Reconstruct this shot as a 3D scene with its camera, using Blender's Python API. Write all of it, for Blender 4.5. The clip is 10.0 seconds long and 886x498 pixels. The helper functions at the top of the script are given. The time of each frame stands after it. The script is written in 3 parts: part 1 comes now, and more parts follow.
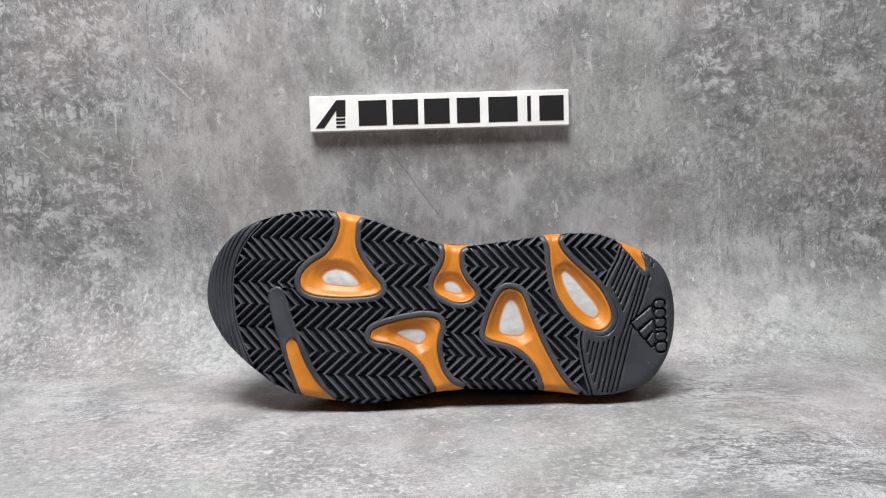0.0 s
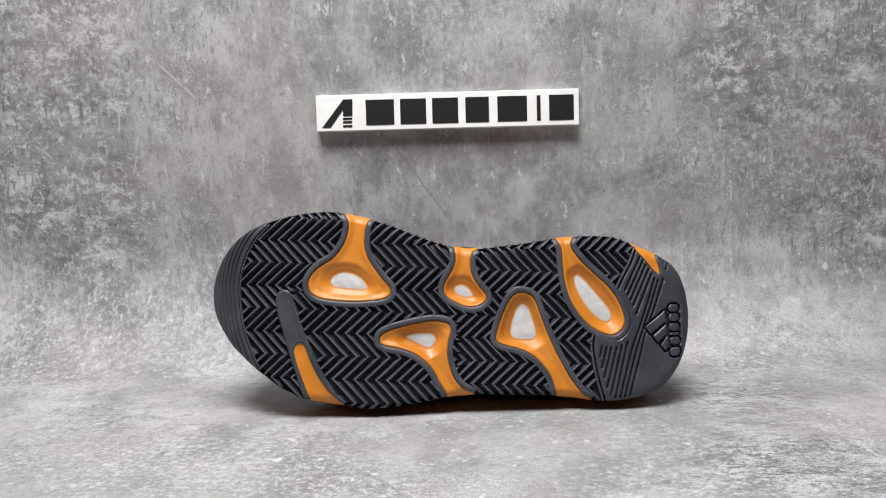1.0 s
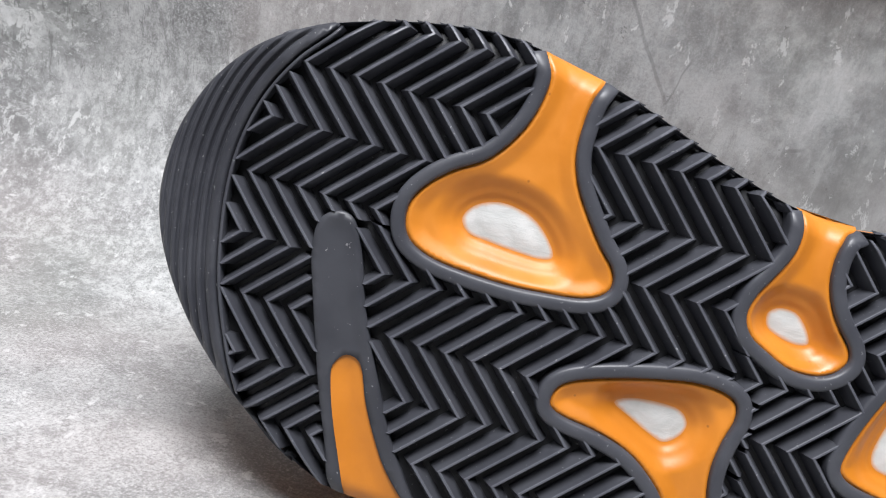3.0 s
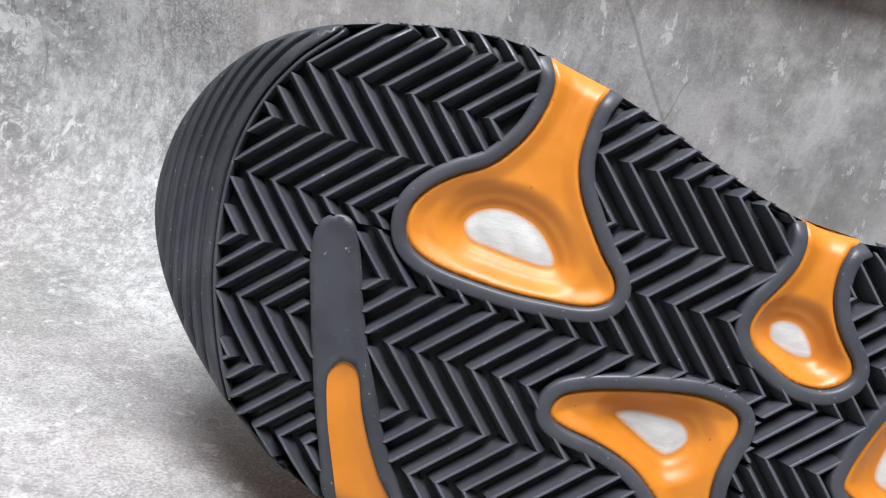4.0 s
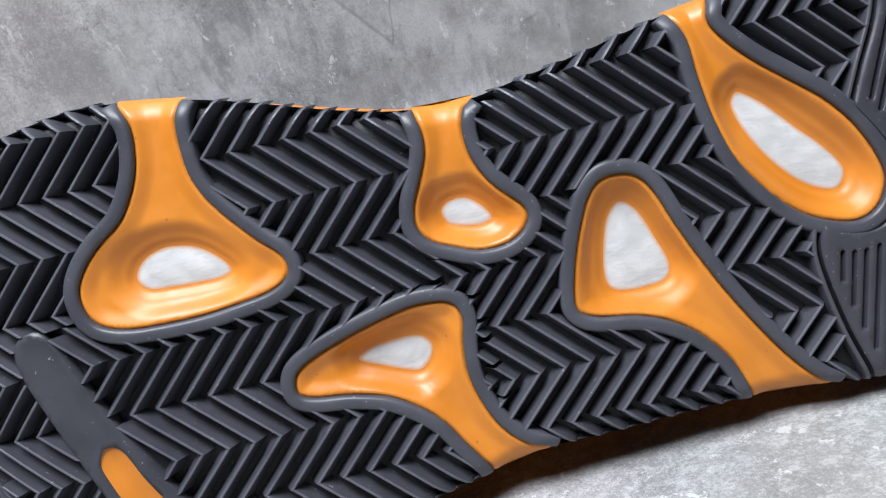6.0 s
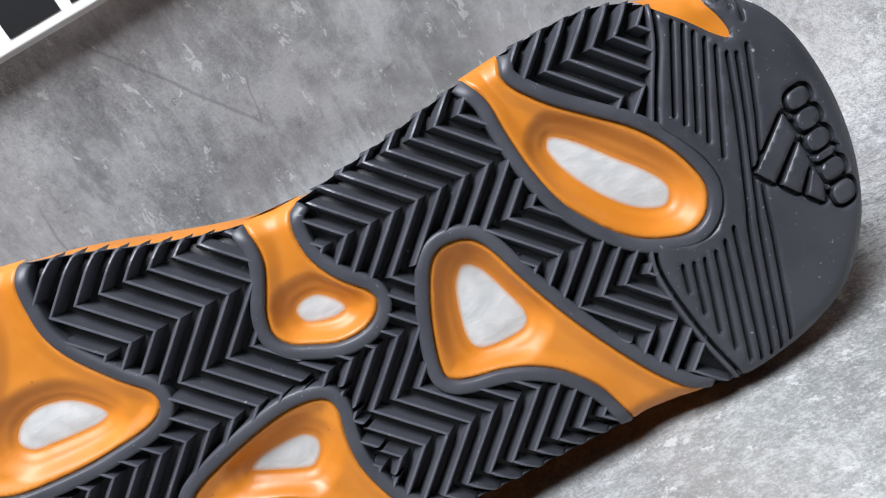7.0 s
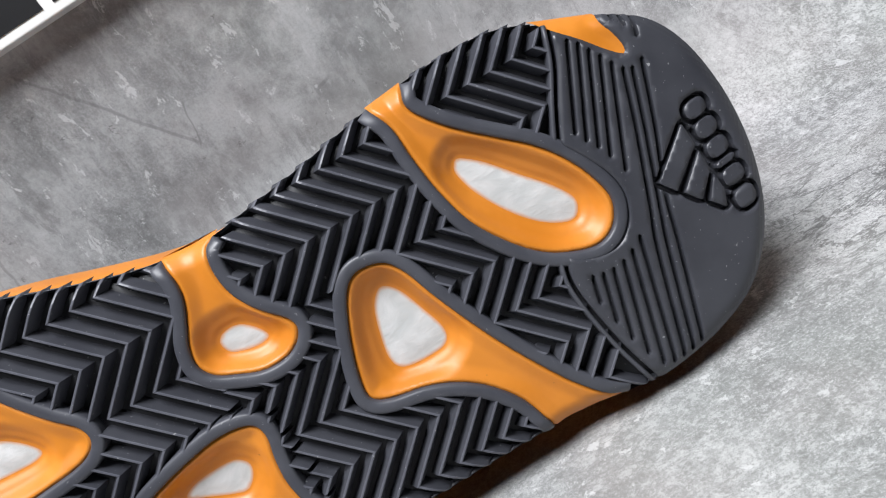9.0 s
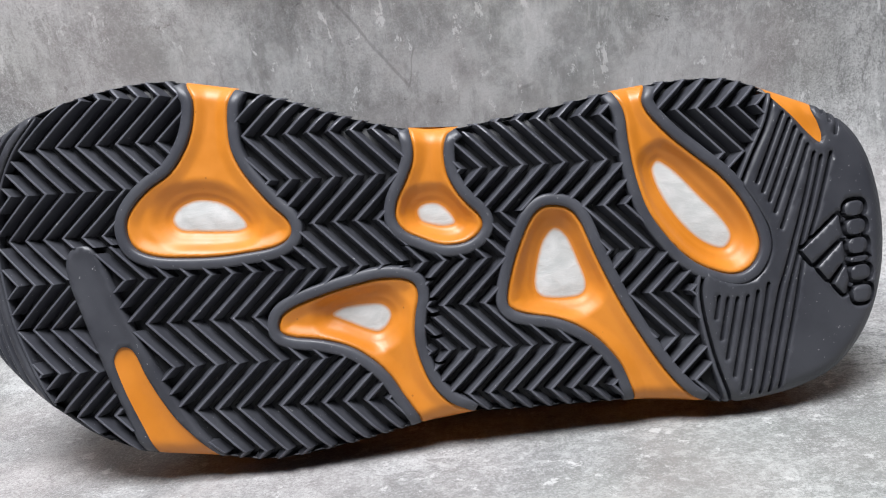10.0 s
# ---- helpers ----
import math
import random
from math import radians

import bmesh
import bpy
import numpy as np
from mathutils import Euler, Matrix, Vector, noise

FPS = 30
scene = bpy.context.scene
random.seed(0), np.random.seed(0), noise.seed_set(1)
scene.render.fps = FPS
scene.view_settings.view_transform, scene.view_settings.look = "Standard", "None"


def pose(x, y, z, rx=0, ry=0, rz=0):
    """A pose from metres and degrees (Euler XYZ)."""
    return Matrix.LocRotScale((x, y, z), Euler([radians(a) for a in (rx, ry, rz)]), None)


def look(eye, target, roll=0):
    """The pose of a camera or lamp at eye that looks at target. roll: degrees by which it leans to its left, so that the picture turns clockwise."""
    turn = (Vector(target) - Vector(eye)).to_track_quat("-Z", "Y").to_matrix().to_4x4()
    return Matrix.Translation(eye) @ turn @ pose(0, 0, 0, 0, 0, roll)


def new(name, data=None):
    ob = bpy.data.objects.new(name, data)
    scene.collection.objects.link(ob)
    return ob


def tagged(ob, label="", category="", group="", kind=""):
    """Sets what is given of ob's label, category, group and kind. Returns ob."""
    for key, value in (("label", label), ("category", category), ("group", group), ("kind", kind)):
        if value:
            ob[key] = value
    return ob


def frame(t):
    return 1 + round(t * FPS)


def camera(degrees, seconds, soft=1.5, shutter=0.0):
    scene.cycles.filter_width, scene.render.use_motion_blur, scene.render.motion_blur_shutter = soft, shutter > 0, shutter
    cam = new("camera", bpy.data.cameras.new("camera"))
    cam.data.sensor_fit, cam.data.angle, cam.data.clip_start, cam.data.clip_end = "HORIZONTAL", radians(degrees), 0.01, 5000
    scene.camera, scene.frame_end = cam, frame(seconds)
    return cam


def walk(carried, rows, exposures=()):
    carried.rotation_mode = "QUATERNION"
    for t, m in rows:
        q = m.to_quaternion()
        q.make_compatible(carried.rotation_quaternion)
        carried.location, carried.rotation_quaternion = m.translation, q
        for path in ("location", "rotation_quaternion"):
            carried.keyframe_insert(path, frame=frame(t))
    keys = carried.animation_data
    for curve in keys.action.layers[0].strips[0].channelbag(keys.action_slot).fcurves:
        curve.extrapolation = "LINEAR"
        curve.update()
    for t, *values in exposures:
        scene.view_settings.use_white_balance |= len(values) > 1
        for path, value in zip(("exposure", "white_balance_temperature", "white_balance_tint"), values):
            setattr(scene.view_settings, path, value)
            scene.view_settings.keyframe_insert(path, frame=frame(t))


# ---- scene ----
import mathutils.geometry

cam = camera(57.57, 10.0, soft=1.1)
PATH = [
    (0, -0.0001, 0.0002, 0.1482, 85.36, 1.6, 0),
    (0.5, -0.0039, -0.0002, 0.1511, 85.08, 1.64, -0.18),
    (1, -0.0071, 0.0093, 0.1526, 85.03, 1.55, -0.03),
    (1.5, -0.0143, 0.0602, 0.1593, 84.18, 0.44, 0.02),
    (2, -0.0309, 0.1573, 0.1588, 80.63, -2.87, 0.42),
    (2.5, -0.0678, 0.3006, 0.1349, 74.73, -10.05, 2.75),
    (2.7, -0.0812, 0.3331, 0.1322, 74.5, -11.39, 3.17),
    (3.8, -0.089, 0.3375, 0.126, 76.69, -13.7, 2.66),
    (4, -0.0876, 0.3374, 0.1249, 76.74, -13.55, 2.65),
    (4.5, -0.0783, 0.336, 0.121, 75.95, -12.9, 1.33),
    (5, -0.056, 0.3324, 0.1235, 75.74, -4.79, 0.74),
    (5.5, -0.0233, 0.3274, 0.1272, 75.65, 7.02, 0.83),
    (6, 0.0054, 0.3305, 0.1285, 73.53, 17.09, -2.33),
    (7.3, 0.0585, 0.3279, 0.1395, 70.77, 31.93, -8.64),
    (7.5, 0.0663, 0.3276, 0.1413, 70.03, 33.59, -9.49),
    (8, 0.0729, 0.3265, 0.1387, 69.2, 34.3, -10.72),
    (8.5, 0.0752, 0.3268, 0.1393, 68.96, 34.34, -11.38),
    (9, 0.068, 0.3229, 0.1354, 69.35, 31.66, -9.91),
    (9.5, 0.0324, 0.3099, 0.1296, 73.71, 16.28, -3.43),
    (10, 0.0114, 0.269, 0.121, 78.39, 7.06, -0.17),
]
walk(cam, [(t, pose(*row)) for t, *row in PATH], [(0, -0.04, 6500, 10), (1.5, -0.02, 6500, 10), (2.7, 0.14, 6400, 10), (4, 0.27, 6350, 10), (5.5, 0.30, 6050, 10), (7, 0.16, 6150, 10), (8.5, 0.16, 6250, 10), (10, 0.18, 6350, 10)])

# ---- light of the place ----
world = bpy.data.worlds.new("world")
scene.world = world
world.use_nodes = True
world.node_tree.nodes["Background"].inputs[0].default_value = (0.93, 0.96, 1.0, 1)
world.node_tree.nodes["Background"].inputs[1].default_value = 0.025


def area_lamp(name, eye, target, size_x, size_y, watts, colour):
    data = bpy.data.lights.new(name, "AREA")
    data.shape, data.size, data.size_y, data.energy, data.color = "RECTANGLE", size_x, size_y, watts, colour
    ob = new(name, data)
    ob.matrix_world = look(eye, target)
    return ob


area_lamp("ceiling_lamp", (-0.11, 0.15, 0.95), (-0.01, 0.52, 0.05), 0.52, 0.42, 18.8, (0.985, 0.985, 1.0))


# ---- materials ----
class Nodes:
    """Short-hand for building one node material."""

    def __init__(self, name):
        self.mat = bpy.data.materials.new(name)
        self.mat.use_nodes = True
        self.tree = self.mat.node_tree
        self.bsdf = self.tree.nodes["Principled BSDF"]
        self.geo = self.tree.nodes.new("ShaderNodeNewGeometry")

    def link(self, a, b):
        self.tree.links.new(a, b)

    def put(self, socket, value):
        if isinstance(value, bpy.types.NodeSocket):
            self.link(value, socket)
        else:
            socket.default_value = value

    def noise(self, scale, detail=4.0, rough=0.55, distort=0.0, stretch=(1, 1, 1), shift=(0, 0, 0)):
        mp = self.tree.nodes.new("ShaderNodeMapping")
        mp.inputs["Scale"].default_value, mp.inputs["Location"].default_value = stretch, shift
        self.link(self.geo.outputs["Position"], mp.inputs["Vector"])
        n = self.tree.nodes.new("ShaderNodeTexNoise")
        for key, value in (("Scale", scale), ("Detail", detail), ("Roughness", rough), ("Distortion", distort)):
            n.inputs[key].default_value = value
        self.link(mp.outputs[0], n.inputs["Vector"])
        return n.outputs["Fac"]

    def voronoi(self, scale, feature="F1"):
        n = self.tree.nodes.new("ShaderNodeTexVoronoi")
        n.feature = feature
        n.inputs["Scale"].default_value = scale
        self.link(self.geo.outputs["Position"], n.inputs["Vector"])
        return n.outputs["Distance"]

    def step(self, value, lo, hi, a=0.0, b=1.0):
        n = self.tree.nodes.new("ShaderNodeMapRange")
        n.interpolation_type = "SMOOTHSTEP"
        for key, v in (("Value", value), ("From Min", lo), ("From Max", hi), ("To Min", a), ("To Max", b)):
            self.put(n.inputs[key], v)
        return n.outputs[0]

    def math(self, op, a, b=0.0):
        n = self.tree.nodes.new("ShaderNodeMath")
        n.operation = op
        self.put(n.inputs[0], a), self.put(n.inputs[1], b)
        return n.outputs[0]

    def mix(self, fac, a, b, blend="MIX"):
        n = self.tree.nodes.new("ShaderNodeMix")
        n.data_type, n.blend_type = "RGBA", blend
        self.put(n.inputs[0], fac), self.put(n.inputs[6], a), self.put(n.inputs[7], b)
        return n.outputs[2]

    def bump(self, height, strength, distance):
        n = self.tree.nodes.new("ShaderNodeBump")
        n.inputs["Strength"].default_value, n.inputs["Distance"].default_value = strength, distance
        self.link(height, n.inputs["Height"])
        self.link(n.outputs[0], self.bsdf.inputs["Normal"])

    def done(self, colour, rough, spec=0.5):
        self.put(self.bsdf.inputs["Base Color"], colour)
        self.put(self.bsdf.inputs["Roughness"], rough)
        self.bsdf.inputs["Specular IOR Level"].default_value = spec
        return self.mat


def grey(v, blue=0.0):
    return (v, v, v * (1 + blue), 1)


def concrete_print():
    """Matt vinyl sheet printed with a worn, flecked concrete."""
    k = Nodes("concrete_print")
    parts = k.tree.nodes.new("ShaderNodeSeparateXYZ")
    k.link(k.geo.outputs["Position"], parts.inputs[0])

    def blob(x, y, z, r):
        n = k.tree.nodes.new("ShaderNodeVectorMath")
        n.operation = "DISTANCE"
        k.link(k.geo.outputs["Position"], n.inputs[0])
        n.inputs[1].default_value = (x, y, z)
        return k.step(n.outputs["Value"], r, r * 0.25)

    def scratch(x0, z0, x1, z1, width):
        """A straight mark on the standing part of the sheet."""
        length = math.hypot(x1 - x0, z1 - z0)
        cx, cz, dx, dz = (x0 + x1) / 2, (z0 + z1) / 2, (x1 - x0) / length, (z1 - z0) / length
        px, pz = k.math("SUBTRACT", parts.outputs[0], cx), k.math("SUBTRACT", parts.outputs[2], cz)
        along = k.math("ABSOLUTE", k.math("ADD", k.math("MULTIPLY", px, dx), k.math("MULTIPLY", pz, dz)))
        across = k.math("ADD", k.math("MULTIPLY", px, -dz), k.math("MULTIPLY", pz, dx))
        across = k.math("ABSOLUTE", k.math("ADD", across, k.math("MULTIPLY", k.math("SUBTRACT", wander, 0.5), 0.004)))
        return k.math("MULTIPLY", k.step(along, length / 2, length / 2 - 0.004), k.step(across, width, width * 0.3))

    wander = k.noise(60, 3, 0.6, shift=(9, 9, 1))
    cloud = k.noise(6, 6, 0.62)
    mottle = k.noise(19, 8, 0.70, shift=(3, 1, 2))
    streak = k.noise(85, 6, 0.70, 0.2, (1, 1, 0.22), (1, 7, 2))
    # the plain middle of the sheet is printed smoother
    crisp = k.math("SUBTRACT", 1.0, k.math("MULTIPLY", blob(0.0, 0.68, 0.10, 0.35), 0.85))
    grain = k.noise(900, 4, 0.9, shift=(5, 2, 7))
    base = k.mix(k.step(cloud, 0.30, 0.70), grey(0.27), grey(0.40))
    base = k.mix(k.step(mottle, 0.45, 0.62, 0.0, 0.70), base, grey(0.58))
    base = k.mix(k.step(mottle, 0.50, 0.36, 0.0, 0.68), base, grey(0.17))
    base = k.mix(k.step(streak, 0.47, 0.33, 0.0, 0.55), base, grey(0.15))
    base = k.mix(k.step(streak, 0.54, 0.66, 0.0, 0.50), base, grey(0.58))
    rough_skin = k.step(k.math("ADD", k.noise(11, 4, 0.6, shift=(4, 4, 0)), k.step(parts.outputs[2], 0.05, 0.0, -0.03, 0.10)), 0.38, 0.62, 0.18, 1.0)
    rough_skin = k.math("MULTIPLY", rough_skin, k.math("ADD", 0.3, k.math("MULTIPLY", crisp, 0.7)))
    base = k.mix(k.math("MULTIPLY", k.step(grain, 0.49, 0.42, 0.0, 0.80), rough_skin), base, grey(0.09))
    base = k.mix(k.math("MULTIPLY", k.step(grain, 0.53, 0.60, 0.0, 0.70), rough_skin), base, grey(0.72))
    base = k.mix(k.step(k.noise(3.2, 4, 0.6, 0.3, shift=(5, 5, 5)), 0.40, 0.62, 0.0, 0.40), base, grey(0.20))
    # patches where the skin is worn: darker ground with sharp pale flecks
    patchy = k.noise(13, 5, 0.65, shift=(1.7, 0.4, 0.9))
    where = k.math("MULTIPLY", k.step(k.noise(3.6, 3, 0.6, shift=(2.7, 8.4, 1.9)), 0.54, 0.70), 0.45)
    for x, y, z, r in ((-0.37, 0.69, 0.27, 0.19), (0.27, 0.69, 0.25, 0.15), (0.38, 0.69, 0.18, 0.19), (-0.31, 0.70, 0.135, 0.11)):
        where = k.math("MAXIMUM", where, blob(x, y, z, r))
    where = k.step(k.math("ADD", where, patchy), 0.80, 1.30)
    base = k.mix(k.math("MULTIPLY", where, 0.50), base, grey(0.18))
    crumb = k.noise(62, 12, 0.80, 0.3, (0.7, 1, 1.1), (2, 6, 1))
    broken = k.step(k.noise(24, 5, 0.65, shift=(3, 9, 5)), 0.42, 0.58, 0.25, 1.0)
    fleck = k.math("MULTIPLY", k.step(k.math("ADD", crumb, k.math("MULTIPLY", where, 0.04)), 0.56, 0.58), broken)
    base = k.mix(k.math("MULTIPLY", k.step(crumb, 0.455, 0.43, 0.0, 0.60), where), base, grey(0.09))
    base = k.mix(k.math("MULTIPLY", fleck, k.math("MULTIPLY", where, 0.85)), base, grey(0.62))
    # fine scratchy bruises over the whole print
    bruise = k.noise(230, 10, 0.82, 0.2, (1, 1, 0.7), (7, 7, 3))
    zone = k.step(k.noise(8, 4, 0.6, shift=(2, 2, 9)), 0.40, 0.60, 0.15, 0.55)
    zone = k.math("MULTIPLY", zone, k.math("ADD", 0.35, k.math("MULTIPLY", crisp, 0.65)))
    base = k.mix(k.math("MULTIPLY", k.step(bruise, 0.475, 0.45), zone), base, grey(0.13))
    base = k.mix(k.math("MULTIPLY", k.step(bruise, 0.535, 0.56), zone), base, grey(0.62))
    loose = k.step(k.noise(120, 7, 0.74, 0.3, (1, 1, 0.5), (8, 3, 4)), 0.60, 0.625, 0.0, 0.75)
    base = k.mix(loose, base, grey(0.62))
    worn = k.math("MAXIMUM", blob(0.175, 0.43, 0.0, 0.10), blob(0.22, 0.385, 0.0, 0.10))
    worn = k.math("MAXIMUM", worn, blob(0.19, 0.55, 0.0, 0.08))
    craze = k.math("ABSOLUTE", k.math("SUBTRACT", k.noise(48, 6, 0.66, 0.5, (0.7, 1.2, 1), (1, 5, 2)), 0.5))
    pock = k.step(k.noise(95, 8, 0.76, 0.3, (0.7, 1, 1), (4, 9, 2)), 0.64, 0.66, 0.0, 0.7)
    base = k.mix(pock, base, grey(0.11))
    # short broken hairline cracks in the worn places
    vein = k.math("ABSOLUTE", k.math("SUBTRACT", k.noise(24, 8, 0.72, 0.4, (0.6, 1.4, 1), (4, 9, 2)), 0.5))
    vein = k.math("MULTIPLY", k.step(vein, 0.020, 0.008), k.step(k.noise(70, 4, 0.7, shift=(6, 1, 1)), 0.43, 0.49))
    spots = k.math("MAXIMUM", worn, k.step(k.noise(5, 3, 0.6, shift=(1, 6, 3)), 0.54, 0.62, 0.0, 0.6))
    base = k.mix(k.math("MULTIPLY", k.math("MULTIPLY", vein, spots), 0.8), base, grey(0.10))
    base = k.mix(k.math("MULTIPLY", k.math("MULTIPLY", k.step(craze, 0.014, 0.006), worn), 0.8), base, grey(0.09))
    for x0, z0, x1, z1, w in ((-0.050, 0.186, -0.004, 0.120, 0.0011), (0.0005, 0.143, -0.006, 0.118, 0.0006), (0.051, 0.113, 0.061, 0.1165, 0.0012), (-0.108, 0.140, -0.113, 0.100, 0.0008)):
        base = k.mix(k.math("MULTIPLY", scratch(x0, z0, x1, z1, w), 0.42), base, grey(0.12))
    for x0, z0, x1, z1, w in ((-0.270, 0.226, -0.272, 0.196, 0.0009), (-0.258, 0.196, -0.266, 0.162, 0.0010), (-0.345, 0.190, -0.330, 0.178, 0.0010), (-0.235, 0.252, -0.205, 0.222, 0.0009)):
        base = k.mix(k.math("MULTIPLY", scratch(x0, z0, x1, z1, w), 0.7), base, grey(0.60))
    # crisp flaked skin and upright hairlines, less of it in the plain middle of the sheet
    flake = k.noise(150, 10, 0.86, 0.2, (0.8, 0.8, 1), (11, 3, 6))
    upright = k.step(parts.outputs[2], 0.03, 0.10, 0.12, 1.0)
    zone = k.math("MULTIPLY", k.math("MULTIPLY", crisp, upright), k.step(k.math("ADD", k.noise(10, 5, 0.65, shift=(8, 8, 2)), k.math("MULTIPLY", where, 0.20)), 0.40, 0.56, 0.35, 1.0))
    base = k.mix(k.math("MULTIPLY", k.step(flake, 0.535, 0.545, 0.0, 0.7), zone), base, grey(0.13))
    base = k.mix(k.math("MULTIPLY", k.step(flake, 0.555, 0.563, 0.0, 0.85), zone), base, grey(0.64))
    hair = k.noise(330, 6, 0.78, 0.3, (1, 1, 0.16), (3, 2, 12))
    base = k.mix(k.math("MULTIPLY", k.step(hair, 0.425, 0.41, 0.0, 0.8), k.math("MULTIPLY", crisp, upright)), base, grey(0.12))
    # faint warm and cool cast of the print
    base = k.mix(k.step(k.noise(9, 3, 0.5, shift=(0, 4, 8)), 0.42, 0.64, 0.0, 0.24), base, (0.40, 0.34, 0.33, 1))
    base = k.mix(k.step(k.noise(7, 3, 0.5, shift=(7, 0, 3)), 0.48, 0.70, 0.0, 0.22), base, (0.32, 0.36, 0.31, 1))
    k.bump(k.math("ADD", grain, mottle), 0.22, 0.0005)
    return k.done(base, k.step(mottle, 0.3, 0.7, 0.50, 0.68), 0.35)


def rubber(name, value, rough, dust=0.25):
    k = Nodes(name)
    cloud = k.noise(60, 4, 0.6)
    fine = k.noise(900, 3, 0.6)
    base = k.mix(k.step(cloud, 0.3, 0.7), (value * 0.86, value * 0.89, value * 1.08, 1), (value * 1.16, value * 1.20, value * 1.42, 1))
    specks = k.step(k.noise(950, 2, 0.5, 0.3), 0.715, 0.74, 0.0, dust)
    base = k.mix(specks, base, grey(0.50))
    k.bump(k.math("ADD", fine, cloud), 0.10, 0.0003)
    return k.done(base, k.step(cloud, 0.3, 0.7, rough - 0.06, rough + 0.08), 0.45)


def orange_foam():
    k = Nodes("orange_moulded_foam")
    cloud = k.noise(45, 4, 0.6)
    base = k.mix(k.step(cloud, 0.3, 0.7), (0.52, 0.172, 0.014, 1), (0.62, 0.215, 0.020, 1))
    pit = k.step(k.voronoi(190), 0.03, 0.10, 0.75, 0.0)
    rare = k.step(k.noise(70, 1, 0.5, shift=(3, 3, 3)), 0.59, 0.61)
    base = k.mix(k.math("MULTIPLY", pit, rare), base, (0.26, 0.08, 0.012, 1))
    k.bump(k.noise(260, 4, 0.6), 0.12, 0.0005)
    return k.done(base, k.step(cloud, 0.3, 0.7, 0.36, 0.50), 0.5)


def white_foam():
    k = Nodes("white_foam_core")
    wrinkle = k.noise(90, 4, 0.55, 1.2, (1, 1, 1.6))
    base = k.mix(k.step(wrinkle, 0.35, 0.7), (0.47, 0.48, 0.47, 1), (0.57, 0.57, 0.56, 1))
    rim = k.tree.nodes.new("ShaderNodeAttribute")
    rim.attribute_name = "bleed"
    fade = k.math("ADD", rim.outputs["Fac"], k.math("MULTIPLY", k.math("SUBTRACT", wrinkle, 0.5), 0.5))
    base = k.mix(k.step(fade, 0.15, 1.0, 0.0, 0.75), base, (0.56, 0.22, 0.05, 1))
    k.bump(k.math("ADD", wrinkle, k.math("MULTIPLY", k.noise(300, 3, 0.6, 0.8, (1, 1, 3)), 0.4)), 0.30, 0.0008)
    return k.done(base, 0.48, 0.35)


def painted(name, colour, rough):
    k = Nodes(name)
    cloud = k.noise(90, 4, 0.6)
    dim = tuple(c * 0.92 for c in colour[:3]) + (1,)
    k.bump(k.noise(500, 3, 0.5), 0.06, 0.0003)
    return k.done(k.mix(k.step(cloud, 0.35, 0.7), dim, colour), rough, 0.4)


CONCRETE = concrete_print()
# one rubber in two tones: darkened flanks, crests pale from wear and caught light
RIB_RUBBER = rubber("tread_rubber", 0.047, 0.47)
CREST_RUBBER = rubber("worn_lit_crest", 0.088, 0.44, 0.5)
RIM_RUBBER = rubber("rim_rubber", 0.054, 0.42)
HEEL_RUBBER = rubber("heel_rubber", 0.042, 0.40, 0.4)
# the tread's rubber, blackened so the shade between ribs is in its colour
SHADED_GROOVE_RUBBER = rubber("shaded_groove_rubber", 0.016, 0.6)
ORANGE = orange_foam()
WHITE = white_foam()
SIGN_WHITE = painted("sign_white_acrylic", (0.80, 0.80, 0.77, 1), 0.35)
SIGN_BLACK = painted("sign_black_paint", (0.012, 0.012, 0.013, 1), 0.4)
UPPER = painted("upper_textile", (0.10, 0.10, 0.11, 1), 0.8)
PLASTER = painted("room_plaster", (0.14, 0.14, 0.15, 1), 0.85)


# ---- small mesh helpers ----
def mesh_object(name, verts, faces, material, smooth=True):
    me = bpy.data.meshes.new(name)
    me.from_pydata([tuple(v) for v in verts], [], faces)
    me.materials.append(material)
    me.polygons.foreach_set("use_smooth", [smooth] * len(me.polygons))
    me.validate()
    return new(name, me)


def part(name, verts, faces, material, parent, label="", smooth=True):
    ob = mesh_object(name, verts, faces, material, smooth)
    ob.parent = parent
    return tagged(ob, label)


def rounded_box(name, lo, hi, bevel, material, segments=3):
    bm = bmesh.new()
    bmesh.ops.create_cube(bm, size=1)
    for v in bm.verts:
        v.co = Vector([(lo[i] + hi[i]) / 2 + v.co[i] * (hi[i] - lo[i]) for i in range(3)])
    bmesh.ops.bevel(bm, geom=bm.edges[:], offset=bevel, segments=segments, profile=0.5, affect="EDGES")
    me = bpy.data.meshes.new(name)
    bm.to_mesh(me)
    bm.free()
    me.materials.append(material)
    return new(name, me)


def spline(points, closed, steps=8):
    """A Catmull-Rom curve through control points in the plane."""
    p = np.array(points, float)
    n = len(p)
    out = []
    for i in range(n if closed else n - 1):
        if closed:
            a, b, c, d = p[i - 1], p[i], p[(i + 1) % n], p[(i + 2) % n]
        else:
            a, b, c, d = p[max(i - 1, 0)], p[i], p[i + 1], p[min(i + 2, n - 1)]
        for s in range(steps):
            t = s / steps
            out.append(0.5 * (2 * b + (c - a) * t + (2 * a - 5 * b + 4 * c - d) * t * t + (3 * b - a - 3 * c + d) * t ** 3))
    if not closed:
        out.append(p[-1])
    return np.array(out)


def even(curve, gap):
    """The curve again, in even steps."""
    s = np.concatenate([[0], np.cumsum(np.linalg.norm(np.diff(curve, axis=0), axis=1))])
    t = np.linspace(0, s[-1], max(int(round(s[-1] / gap)), 2) + 1)
    return np.stack([np.interp(t, s, curve[:, 0]), np.interp(t, s, curve[:, 1])], 1)


